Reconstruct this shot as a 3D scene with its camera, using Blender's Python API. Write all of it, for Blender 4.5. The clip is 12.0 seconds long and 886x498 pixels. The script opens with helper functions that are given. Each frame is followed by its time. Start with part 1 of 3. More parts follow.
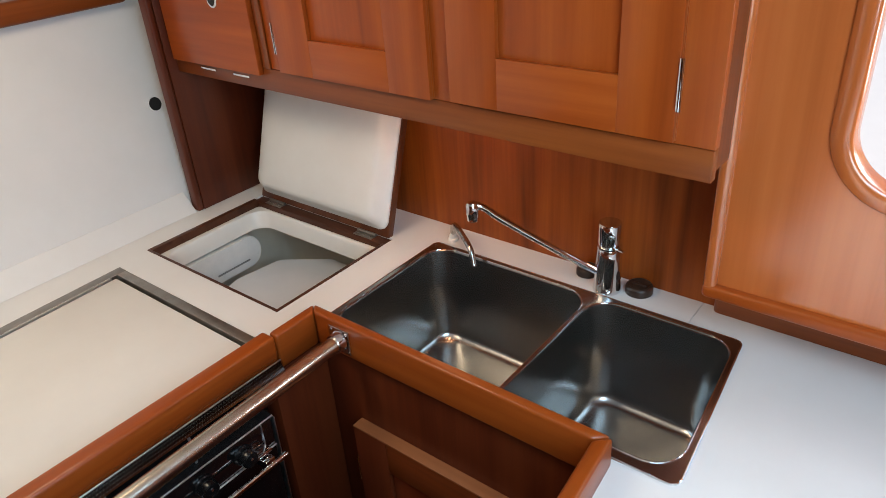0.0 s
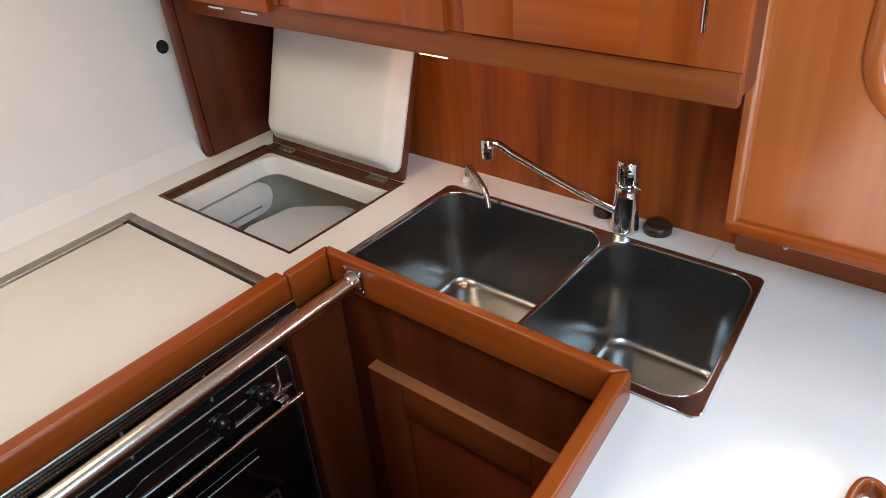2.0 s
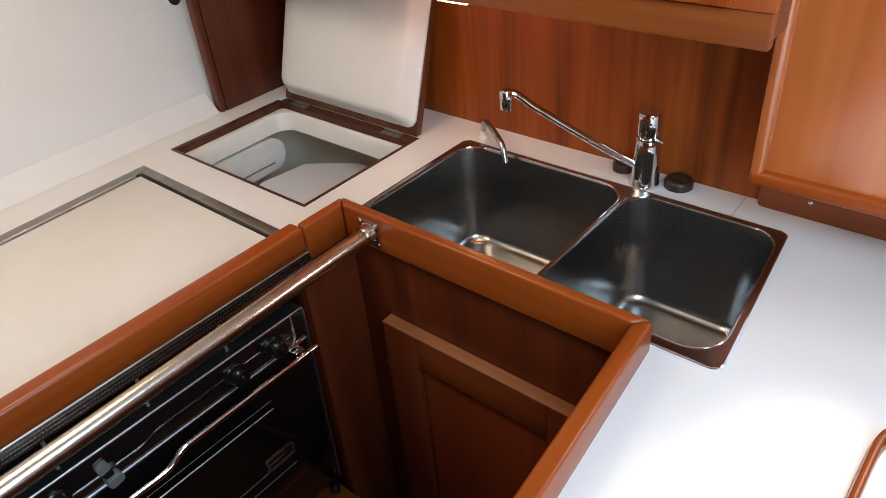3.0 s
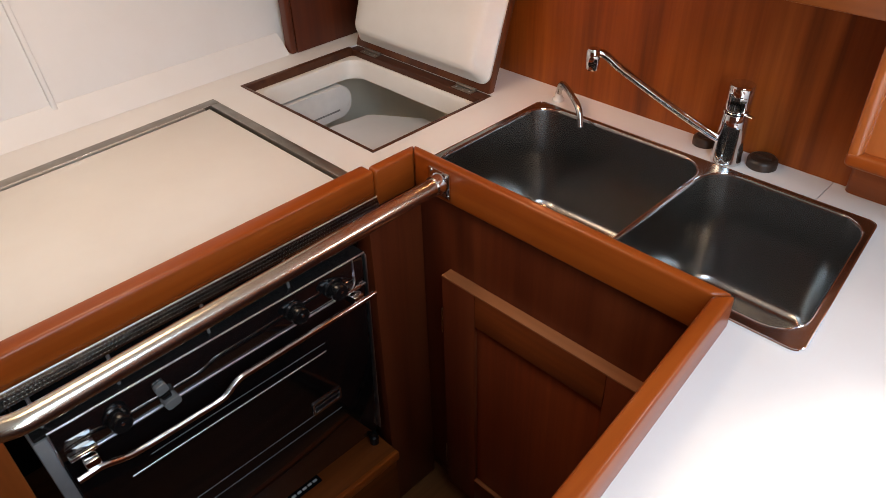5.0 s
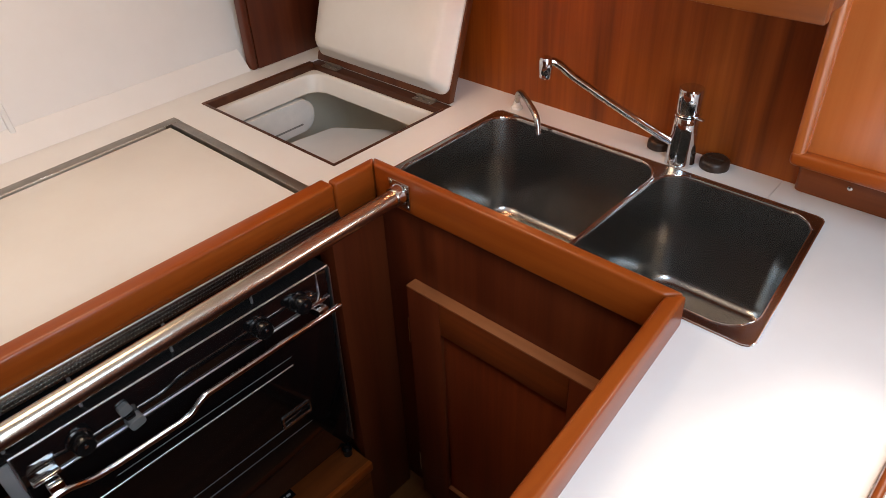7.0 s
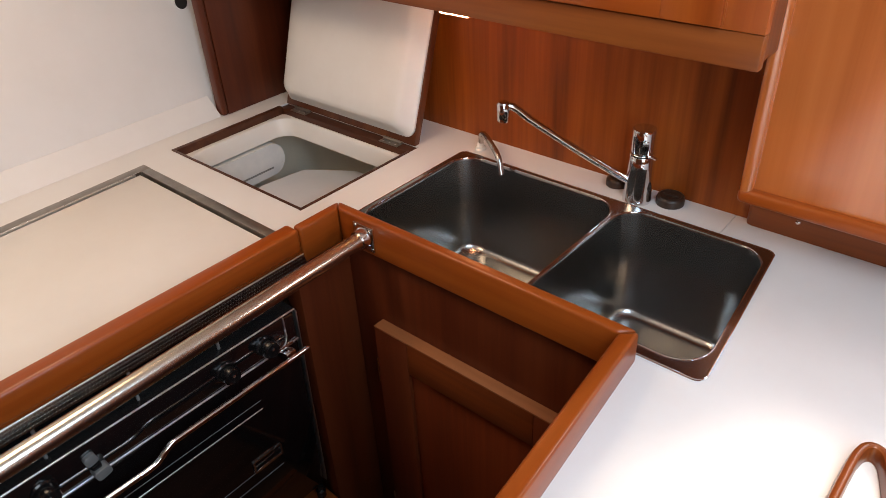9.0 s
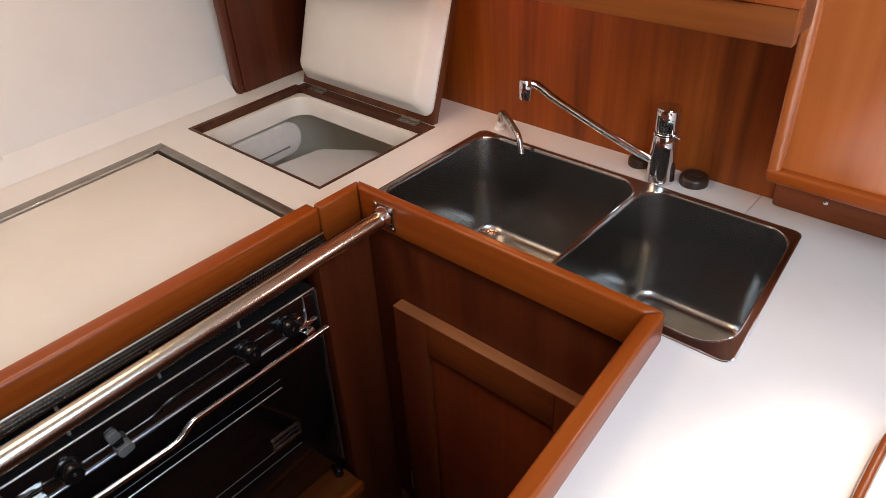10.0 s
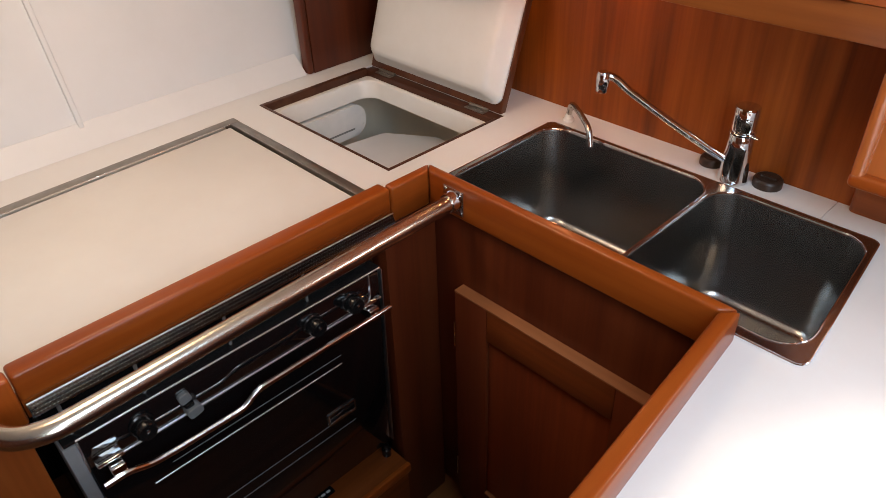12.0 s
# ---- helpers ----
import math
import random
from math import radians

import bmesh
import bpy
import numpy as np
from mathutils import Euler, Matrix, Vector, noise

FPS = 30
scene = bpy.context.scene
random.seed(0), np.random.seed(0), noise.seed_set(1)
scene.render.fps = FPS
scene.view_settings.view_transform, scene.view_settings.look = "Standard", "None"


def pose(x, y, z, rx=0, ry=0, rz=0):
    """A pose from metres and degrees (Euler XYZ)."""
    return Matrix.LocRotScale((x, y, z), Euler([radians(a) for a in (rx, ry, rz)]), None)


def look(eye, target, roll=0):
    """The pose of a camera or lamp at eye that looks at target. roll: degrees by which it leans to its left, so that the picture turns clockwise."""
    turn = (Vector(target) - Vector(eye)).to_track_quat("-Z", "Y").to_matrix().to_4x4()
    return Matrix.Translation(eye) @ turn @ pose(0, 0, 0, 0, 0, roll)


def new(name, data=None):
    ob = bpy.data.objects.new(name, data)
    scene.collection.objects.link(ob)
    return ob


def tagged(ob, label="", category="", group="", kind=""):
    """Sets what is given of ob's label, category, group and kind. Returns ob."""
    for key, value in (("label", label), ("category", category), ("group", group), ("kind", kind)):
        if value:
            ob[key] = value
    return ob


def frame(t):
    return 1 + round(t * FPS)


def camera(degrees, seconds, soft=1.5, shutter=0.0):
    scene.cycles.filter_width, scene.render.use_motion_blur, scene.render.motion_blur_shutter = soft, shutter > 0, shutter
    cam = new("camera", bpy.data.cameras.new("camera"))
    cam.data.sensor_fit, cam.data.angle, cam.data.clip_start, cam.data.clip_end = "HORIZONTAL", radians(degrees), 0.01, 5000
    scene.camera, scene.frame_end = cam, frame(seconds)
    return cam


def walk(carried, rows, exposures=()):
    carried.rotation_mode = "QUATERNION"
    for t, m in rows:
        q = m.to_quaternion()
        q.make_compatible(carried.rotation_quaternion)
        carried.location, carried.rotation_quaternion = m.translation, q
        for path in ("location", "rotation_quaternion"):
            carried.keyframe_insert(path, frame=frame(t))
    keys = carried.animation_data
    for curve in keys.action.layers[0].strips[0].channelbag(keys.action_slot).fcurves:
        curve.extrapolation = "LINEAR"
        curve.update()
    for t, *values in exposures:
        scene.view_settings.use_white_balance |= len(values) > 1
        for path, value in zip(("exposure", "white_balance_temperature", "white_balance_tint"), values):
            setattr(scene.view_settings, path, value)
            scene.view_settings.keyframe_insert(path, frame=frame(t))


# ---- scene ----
cam = camera(63.57, 12.0, soft=0.75)
# seconds, x, y, z of the eye, yaw, pitch, roll
ROWS = [
    (0, 0.9136, -0.6957, 1.7148, 38.0529, -29.8011, 3.7138),
    (0.5, 0.9190, -0.6913, 1.7143, 37.8744, -30.4336, 3.8137),
    (1, 0.9123, -0.6982, 1.6845, 38.3295, -31.6622, 3.7753),
    (1.5, 0.9041, -0.7057, 1.6808, 38.6845, -32.0749, 4.2096),
    (2, 0.9071, -0.7038, 1.6645, 38.6566, -32.7457, 4.4360),
    (2.5, 0.9061, -0.7024, 1.6487, 38.7936, -33.9791, 4.8787),
    (3, 0.8971, -0.7161, 1.6274, 39.5690, -34.9916, 4.4486),
    (3.5, 0.8930, -0.7219, 1.6206, 40.2565, -35.9189, 4.4393),
    (5.5, 0.8414, -0.7718, 1.5801, 45.4024, -36.6891, 0.9639),
    (6, 0.8517, -0.7723, 1.5862, 44.7580, -36.3276, 1.1709),
    (6.5, 0.8679, -0.7555, 1.5902, 43.1246, -36.4006, 1.7520),
    (8.5, 0.9044, -0.7418, 1.6180, 40.9662, -34.2462, 2.3316),
    (9, 0.9161, -0.7316, 1.6250, 40.4381, -33.6928, 2.5915),
    (9.5, 0.9147, -0.7256, 1.6271, 40.4360, -34.2293, 2.6532),
    (10, 0.8953, -0.7413, 1.6141, 41.1767, -35.0205, 2.7670),
    (10.5, 0.8926, -0.7566, 1.6136, 41.4757, -35.3338, 2.2811),
    (11, 0.8757, -0.7784, 1.6091, 43.6318, -35.6385, 1.6368),
    (11.5, 0.8659, -0.7924, 1.5991, 45.0224, -35.6649, 1.6103),
    (12, 0.8628, -0.7938, 1.6085, 45.4369, -35.3434, 1.5289),
]
walk(cam, [(t, pose(x, y, z, 90 + pitch, roll, yaw)) for t, x, y, z, yaw, pitch, roll in ROWS],
     [(0.0, -0.12, 7200, 12), (2.5, -0.07, 7300, 14), (3.5, -0.1, 7450, 16), (5.5, -0.13, 8150, 22), (12.0, -0.15, 8150, 22)])

# ---- world, daylight and lamps ----
world = bpy.data.worlds.new("sky")
scene.world = world
world.use_nodes = True
wn = world.node_tree.nodes
sky = wn.new("ShaderNodeTexSky")
sky.sky_type = "NISHITA"
sky.sun_disc = False
world.node_tree.links.new(sky.outputs[0], wn["Background"].inputs[0])
wn["Background"].inputs[1].default_value = 0.15

scene.view_settings.exposure = 0.0


def area(name, eye, target, sx, sy, watts, colour, spread=180):
    lamp = bpy.data.lights.new(name, "AREA")
    lamp.shape, lamp.size, lamp.size_y = "RECTANGLE", sx, sy
    lamp.energy, lamp.color = watts, colour
    ob = new(name, lamp)
    lamp.spread = radians(spread)
    ob.matrix_world = look(eye, target)
    return ob


SUN = Vector((0.10, -0.13, 1.0)).normalized()
sun = bpy.data.lights.new("sun", "SUN")
sun.energy, sun.angle, sun.color = 2.5, radians(7.0), (1.0, 0.95, 0.88)
new("sun", sun).matrix_world = look(SUN * 10, (0, 0, 0))
sky.sun_elevation, sky.sun_rotation = math.asin(SUN.z), math.atan2(SUN.x, SUN.y)

# Side lamp added to brighten the window panel, set in an unseen opening.
area("added_side_daylight", (1.71, -1.0, 1.48), (0.80, -0.25, 1.10), 0.66, 0.74, 13, (0.60, 0.81, 1.0))
area("overhead_daylight", (1.32, -0.55, 1.93), (0.90, -0.22, 0.9), 0.6, 0.7, 13.0, (0.43, 0.71, 1.0), 165)
# Warm fill added overhead, under a hatch opening that is never seen.
area("added_overhead_fill", (-0.26, -0.50, 1.94), (-0.18, -0.40, 0.5), 0.5, 0.46, 6.8, (1.0, 0.87, 0.69))
area("window_daylight", (1.08, 0.47, 1.42), (0.85, -0.6, 0.9), 0.28, 0.24, 3, (0.75, 0.89, 1.0))

# ---- materials ----


def material(name):
    m = bpy.data.materials.new(name)
    m.use_nodes = True
    return m, m.node_tree.nodes, m.node_tree.links, m.node_tree.nodes["Principled BSDF"]


def ramp(n, stops):
    r = n.new("ShaderNodeValToRGB")
    while len(r.color_ramp.elements) < len(stops):
        r.color_ramp.elements.new(0.5)
    for e, (p, c) in zip(r.color_ramp.elements, stops):
        e.position, e.color = p, (*c, 1)
    return r


def noise_tex(n, l, coords, scale, detail=4, rough=0.55):
    mp = n.new("ShaderNodeMapping")
    mp.inputs["Scale"].default_value = scale
    l.new(coords, mp.inputs[0])
    t = n.new("ShaderNodeTexNoise")
    t.inputs["Scale"].default_value = 1
    t.inputs["Detail"].default_value, t.inputs["Roughness"].default_value = detail, rough
    l.new(mp.outputs[0], t.inputs["Vector"])
    return t


def wood(name, grain, tones, rough=0.30, coat=0.16):
    """Varnished hardwood; grain: the axis along which the fibres run."""
    m, n, l, b = material(name)
    tc = n.new("ShaderNodeTexCoord").outputs["Object"]
    along, across = 2.2, 62.0
    sc = [across, across, across]
    sc["xyz".index(grain)] = along
    fine = noise_tex(n, l, tc, sc, 6, 0.65)
    sc2 = [16.0, 16.0, 16.0]
    sc2["xyz".index(grain)] = 0.8
    wide = noise_tex(n, l, tc, sc2, 3, 0.6)
    mix = n.new("ShaderNodeMath")
    mix.operation = "MULTIPLY_ADD"
    l.new(fine.outputs[0], mix.inputs[0])
    mix.inputs[1].default_value = 0.30
    half = n.new("ShaderNodeMath")
    half.operation = "MULTIPLY"
    half.inputs[1].default_value = 0.70
    l.new(wide.outputs[0], half.inputs[0])
    l.new(half.outputs[0], mix.inputs[2])
    info = n.new("ShaderNodeObjectInfo")
    shift = n.new("ShaderNodeMath")
    shift.operation = "MULTIPLY_ADD"
    l.new(info.outputs["Random"], shift.inputs[0])
    shift.inputs[1].default_value = 0.04
    l.new(mix.outputs[0], shift.inputs[2])
    r = ramp(n, [(0.28, tones[0]), (0.50, tones[1]), (0.74, tones[2])])
    l.new(shift.outputs[0], r.inputs[0])
    l.new(r.outputs[0], b.inputs["Base Color"])
    sc3 = [260.0, 260.0, 260.0]
    sc3["xyz".index(grain)] = 9.0
    pores = noise_tex(n, l, tc, sc3, 2)
    bump = n.new("ShaderNodeBump")
    bump.inputs["Strength"].default_value, bump.inputs["Distance"].default_value = 0.12, 0.0006
    l.new(pores.outputs[0], bump.inputs["Height"])
    l.new(bump.outputs[0], b.inputs["Normal"])
    rr = n.new("ShaderNodeMapRange")
    rr.inputs["To Min"].default_value, rr.inputs["To Max"].default_value = rough - 0.07, rough + 0.12
    l.new(wide.outputs[0], rr.inputs["Value"])
    l.new(rr.outputs[0], b.inputs["Roughness"])
    b.inputs["Specular IOR Level"].default_value = 0.34
    b.inputs["Coat Weight"].default_value, b.inputs["Coat Roughness"].default_value = coat, 0.18
    return m


def plain(name, low, high, rough, metal=0.0, scale=6.0, bump_mm=0.0, spread=0.06, coat=0.0):
    """A nearly even surface: two tones in soft clouds, fine grain in the gloss."""
    m, n, l, b = material(name)
    tc = n.new("ShaderNodeTexCoord").outputs["Object"]
    cloud = noise_tex(n, l, tc, (scale, scale, scale), 5, 0.6)
    r = ramp(n, [(0.3, low), (0.7, high)])
    l.new(cloud.outputs[0], r.inputs[0])
    l.new(r.outputs[0], b.inputs["Base Color"])
    grain = noise_tex(n, l, tc, (scale * (60 if bump_mm else 3),) * 3, 3)
    rr = n.new("ShaderNodeMapRange")
    rr.inputs["To Min"].default_value, rr.inputs["To Max"].default_value = max(rough - spread, 0.02), rough + spread
    l.new(grain.outputs[0], rr.inputs["Value"])
    l.new(rr.outputs[0], b.inputs["Roughness"])
    b.inputs["Metallic"].default_value = metal
    b.inputs["Coat Weight"].default_value = coat
    if bump_mm:
        bump = n.new("ShaderNodeBump")
        bump.inputs["Strength"].default_value, bump.inputs["Distance"].default_value = 0.4, bump_mm / 1000
        l.new(grain.outputs[0], bump.inputs["Height"])
        l.new(bump.outputs[0], b.inputs["Normal"])
    return m


TEAK = ((0.21, 0.032, 0.005), (0.35, 0.064, 0.009), (0.48, 0.108, 0.017))
MAHOGANY = ((0.10, 0.020, 0.005), (0.21, 0.046, 0.009), (0.32, 0.085, 0.018))
FIDDLE = ((0.18, 0.029, 0.0045), (0.29, 0.054, 0.0075), (0.40, 0.090, 0.0135))
fiddle_x, fiddle_y = (wood("fiddle_teak_" + a, a, FIDDLE) for a in "xy")
teak_x, teak_y, teak_z = (wood("varnished_teak_" + a, a, TEAK) for a in "xyz")
mahogany_x, mahogany_y, mahogany_z = (wood("mahogany_" + a, a, MAHOGANY) for a in "xyz")
cherry = wood("cherry_panel", "z", ((0.42, 0.092, 0.020), (0.55, 0.134, 0.031), (0.64, 0.172, 0.044)), 0.2, 1.0)
cherry.node_tree.nodes["Principled BSDF"].inputs["Coat IOR"].default_value = 1.85
# Darker, redder mahogany for the panels below the worktop.
dark_x, dark_y, dark_z = (wood("dark_mahogany_" + a, a, ((0.055, 0.0085, 0.003), (0.100, 0.017, 0.005), (0.15, 0.029, 0.008)), 0.36, 0.08) for a in "xyz")
# Shade in the corner under the lockers is put into this darker mahogany.
shaded_z = wood("shaded_mahogany", "z", ((0.040, 0.007, 0.003), (0.085, 0.015, 0.005), (0.13, 0.027, 0.008)), 0.4, 0.1)
veneer = wood("reddish_veneer", "z", ((0.075, 0.013, 0.002), (0.25, 0.050, 0.0065), (0.42, 0.103, 0.0135)), 0.42, 0.0)
rim_wood = wood("dark_rim_wood", "x", ((0.035, 0.010, 0.005), (0.075, 0.023, 0.010), (0.13, 0.048, 0.021)), 0.45, 0.05)
laminate = plain("white_laminate", (0.74, 0.72, 0.69), (0.80, 0.79, 0.77), 0.35, scale=3.0, bump_mm=0.05)
cover_white = plain("cream_laminate", (0.72, 0.69, 0.64), (0.79, 0.77, 0.72), 0.38, scale=3.0, bump_mm=0.05)
paint = plain("white_wall_paint", (0.72, 0.71, 0.69), (0.80, 0.79, 0.78), 0.5, scale=2.5, bump_mm=0.15)
gelcoat = plain("white_moulded_plastic", (0.74, 0.71, 0.66), (0.78, 0.755, 0.71), 0.40, scale=9.0, spread=0.02)
backdrop_white = plain("white_backdrop_paint", (0.86, 0.86, 0.85), (0.90, 0.90, 0.89), 0.5, scale=3.0)
box_liner = plain("grey_box_liner", (0.66, 0.57, 0.45), (0.74, 0.65, 0.52), 0.4, scale=5.0)
ice_plastic = plain("frosted_plastic", (0.62, 0.64, 0.64), (0.72, 0.73, 0.72), 0.3, scale=20.0)
steel = plain("brushed_steel", (0.34, 0.335, 0.325), (0.42, 0.41, 0.395), 0.24, 1.0, scale=4.0, spread=0.005)
flange_steel = plain("polished_steel_rim", (0.34, 0.335, 0.33), (0.36, 0.355, 0.35), 0.26, 1.0, scale=4.0, spread=0.02)
line_steel = plain("bright_trim_steel", (0.74, 0.74, 0.73), (0.80, 0.80, 0.79), 0.32, 1.0, scale=8.0, spread=0.02)
stud_steel = plain("bright_stud_steel", (0.55, 0.55, 0.54), (0.66, 0.65, 0.64), 0.25, 1.0, scale=9.0)
chrome = plain("chrome", (0.72, 0.72, 0.72), (0.80, 0.80, 0.80), 0.07, 1.0, scale=12.0, spread=0.03)
# The wood's golden reflection is put into the tube's base colour.
tube_steel = plain("polished_tube", (0.64, 0.58, 0.49), (0.72, 0.66, 0.56), 0.23, 1.0, scale=10.0, spread=0.04)
dull_steel = plain("dull_hinge_steel", (0.25, 0.23, 0.20), (0.36, 0.33, 0.29), 0.4, 0.9, scale=40.0)
step_grey = plain("pale_grey_moulding", (0.62, 0.64, 0.66), (0.70, 0.71, 0.73), 0.4, scale=5.0)
dull_tube = plain("satin_tube_steel", (0.50, 0.48, 0.45), (0.60, 0.58, 0.55), 0.25, 1.0, scale=20.0)
trim_metal = plain("grey_anodised_strip", (0.26, 0.235, 0.205), (0.36, 0.33, 0.29), 0.36, 0.85, scale=25.0, bump_mm=0.2)
black_glass = plain("black_oven_glass", (0.004, 0.004, 0.0042), (0.007, 0.007, 0.0074), 0.06, scale=4.0, spread=0.03, coat=1.0)
black_glass.node_tree.nodes["Principled BSDF"].inputs["Coat IOR"].default_value = 1.9
oven_glass = plain("black_oven_door_glass", (0.003, 0.003, 0.0032), (0.005, 0.005, 0.0053), 0.08, scale=4.0, spread=0.03, coat=0.3)
black_enamel = plain("black_enamel", (0.009, 0.009, 0.009), (0.016, 0.016, 0.016), 0.22, scale=6.0)
black_plastic = plain("black_plastic", (0.004, 0.004, 0.0045), (0.008, 0.008, 0.008), 0.2, scale=30.0)
grey_metal = plain("grey_painted_metal", (0.16, 0.17, 0.17), (0.24, 0.25, 0.25), 0.4, 0.4, scale=14.0)
brown_cap = plain("dark_brown_cap", (0.022, 0.011, 0.007), (0.042, 0.021, 0.013), 0.35, scale=40.0, bump_mm=0.3)
clear_plastic = plain("milky_plastic", (0.70, 0.68, 0.62), (0.78, 0.76, 0.72), 0.22, scale=20.0)
hole_dark = plain("dark_hole", (0.008, 0.007, 0.006), (0.014, 0.012, 0.010), 0.7)
label_white = plain("label_print", (0.60, 0.60, 0.58), (0.70, 0.70, 0.68), 0.5)
sole_wood = wood("cabin_sole", "y", ((0.10, 0.035, 0.012), (0.18, 0.065, 0.02), (0.26, 0.10, 0.036)), 0.4, 0.1)

# ---- mesh helpers ----
ORIGIN = {}


def thing(name, at, label, category, group="", kind=""):
    ob = new(name)
    ob.empty_display_size = 0.05
    ob.location = at
    ORIGIN[ob.name] = Vector(at)
    return tagged(ob, label, category, group, kind)


def part(name, bm, mat, parent=None, label="", smooth=True, at=None):
    """Links a bmesh, modelled in world metres, as one mesh object under its thing or part."""
    origin = ORIGIN[parent.name] if parent else Vector(at or (0, 0, 0))
    bmesh.ops.recalc_face_normals(bm, faces=bm.faces)
    bmesh.ops.translate(bm, verts=bm.verts, vec=-origin)
    me = bpy.data.meshes.new(name)
    bm.to_mesh(me)
    bm.free()
    me.materials.append(mat)
    if smooth:
        me.shade_smooth()
        me.set_sharp_from_angle(angle=radians(38))
    ob = new(name, me)
    ORIGIN[ob.name] = origin
    if parent:
        ob.parent = parent
    else:
        ob.location = origin
    if label:
        ob["label"] = label
    return ob


def structure(name, bm, mat, label, category, smooth=True):
    return tagged(part(name, bm, mat, None, "", smooth), label, category, kind="structure")


def box(x0, x1, y0, y1, z0, z1, r=0.002, seg=2, bm=None):
    bm = bm or bmesh.new()
    made = bmesh.ops.create_cube(bm, size=1.0)["verts"]
    bmesh.ops.transform(bm, verts=made, matrix=Matrix.Translation(((x0 + x1) / 2, (y0 + y1) / 2, (z0 + z1) / 2)) @ Matrix.Diagonal((x1 - x0, y1 - y0, z1 - z0, 1)))
    if r > 0:
        edges = {e for v in made for e in v.link_edges}
        bmesh.ops.bevel(bm, geom=list(edges), offset=r, segments=seg, profile=0.5, affect="EDGES", clamp_overlap=True)
    return bm


def turn(bm, m):
    bmesh.ops.transform(bm, verts=bm.verts, matrix=m)
    return bm


def prism(points, axis, a, b, r=0.0, seg=2, bm=None):
    """A closed outline in the plane across axis, drawn out from a to b. Points are the two other coordinates in order."""
    bm = bm or bmesh.new()

    def at(p, h):
        return {"x": (h, p[0], p[1]), "y": (p[0], h, p[1]), "z": (p[0], p[1], h)}[axis]

    lo = [bm.verts.new(at(p, a)) for p in points]
    hi = [bm.verts.new(at(p, b)) for p in points]
    faces = [bm.faces.new(lo), bm.faces.new(hi[::-1])]
    k = len(points)
    for i in range(k):
        faces.append(bm.faces.new((lo[i], lo[(i + 1) % k], hi[(i + 1) % k], hi[i])))
    if r:
        bmesh.ops.bevel(bm, geom=list({e for f in faces for e in f.edges}), offset=r, segments=seg, profile=0.5, affect="EDGES", clamp_overlap=True)
    return bm


def rounded(corners, radius, n=6):
    """A polygon with rounded corners; radius may be one number or one for each corner."""
    out = []
    k = len(corners)
    for i, c in enumerate(corners):
        rad = radius[i] if isinstance(radius, (list, tuple)) else radius
        c = Vector(c)
        p, q = Vector(corners[i - 1]) - c, Vector(corners[(i + 1) % k]) - c
        if rad <= 0:
            out.append(tuple(c))
            continue
        half = p.angle(q) / 2
        d = rad / math.tan(half)
        a, b = c + p.normalized() * d, c + q.normalized() * d
        mid = c + (p.normalized() + q.normalized()).normalized() * (rad / math.sin(half))
        a0 = math.atan2(a.y - mid.y, a.x - mid.x)
        a1 = math.atan2(b.y - mid.y, b.x - mid.x)
        da = (a1 - a0 + math.pi) % (2 * math.pi) - math.pi
        for s in range(n + 1):
            t = a0 + da * s / n
            out.append((mid.x + rad * math.cos(t), mid.y + rad * math.sin(t)))
    return out


def sheet(outer, holes, z0, z1):
    """A slab seen from above with holes cut through it."""
    bm = bmesh.new()
    edges = []
    for loop in (outer, *holes):
        vs = [bm.verts.new((p[0], p[1], z1)) for p in loop]
        edges += [bm.edges.new((vs[i], vs[(i + 1) % len(vs)])) for i in range(len(vs))]
    bmesh.ops.triangle_fill(bm, use_beauty=True, use_dissolve=False, edges=edges)
    top = list(bm.faces)
    ext = bmesh.ops.extrude_face_region(bm, geom=top)
    bmesh.ops.translate(bm, verts=[v for v in ext["geom"] if isinstance(v, bmesh.types.BMVert)], vec=(0, 0, z0 - z1))
    return bm


def loft(loops, cap=True, bm=None, cap_start=False):
    """Skin through loops of equal length."""
    bm = bm or bmesh.new()
    rings = [[bm.verts.new(p) for p in loop] for loop in loops]
    k = len(rings[0])
    for a, b in zip(rings, rings[1:]):
        for i in range(k):
            bm.faces.new((a[i], a[(i + 1) % k], b[(i + 1) % k], b[i]))
    if cap:
        bm.faces.new(rings[-1])
    if cap_start:
        bm.faces.new(rings[0][::-1])
    return bm


def smooth_path(points, steps=8):
    """A Catmull-Rom line through the points."""
    p = [Vector(q) for q in points]
    p = [2 * p[0] - p[1], *p, 2 * p[-1] - p[-2]]
    out = []
    for i in range(1, len(p) - 2):
        for s in range(steps):
            t = s / steps
            out.append(0.5 * (2 * p[i] + (p[i + 1] - p[i - 1]) * t + (2 * p[i - 1] - 5 * p[i] + 4 * p[i + 1] - p[i + 2]) * t * t + (3 * p[i] - p[i - 1] - 3 * p[i + 1] + p[i + 2]) * t ** 3))
    out.append(p[-2])
    return out


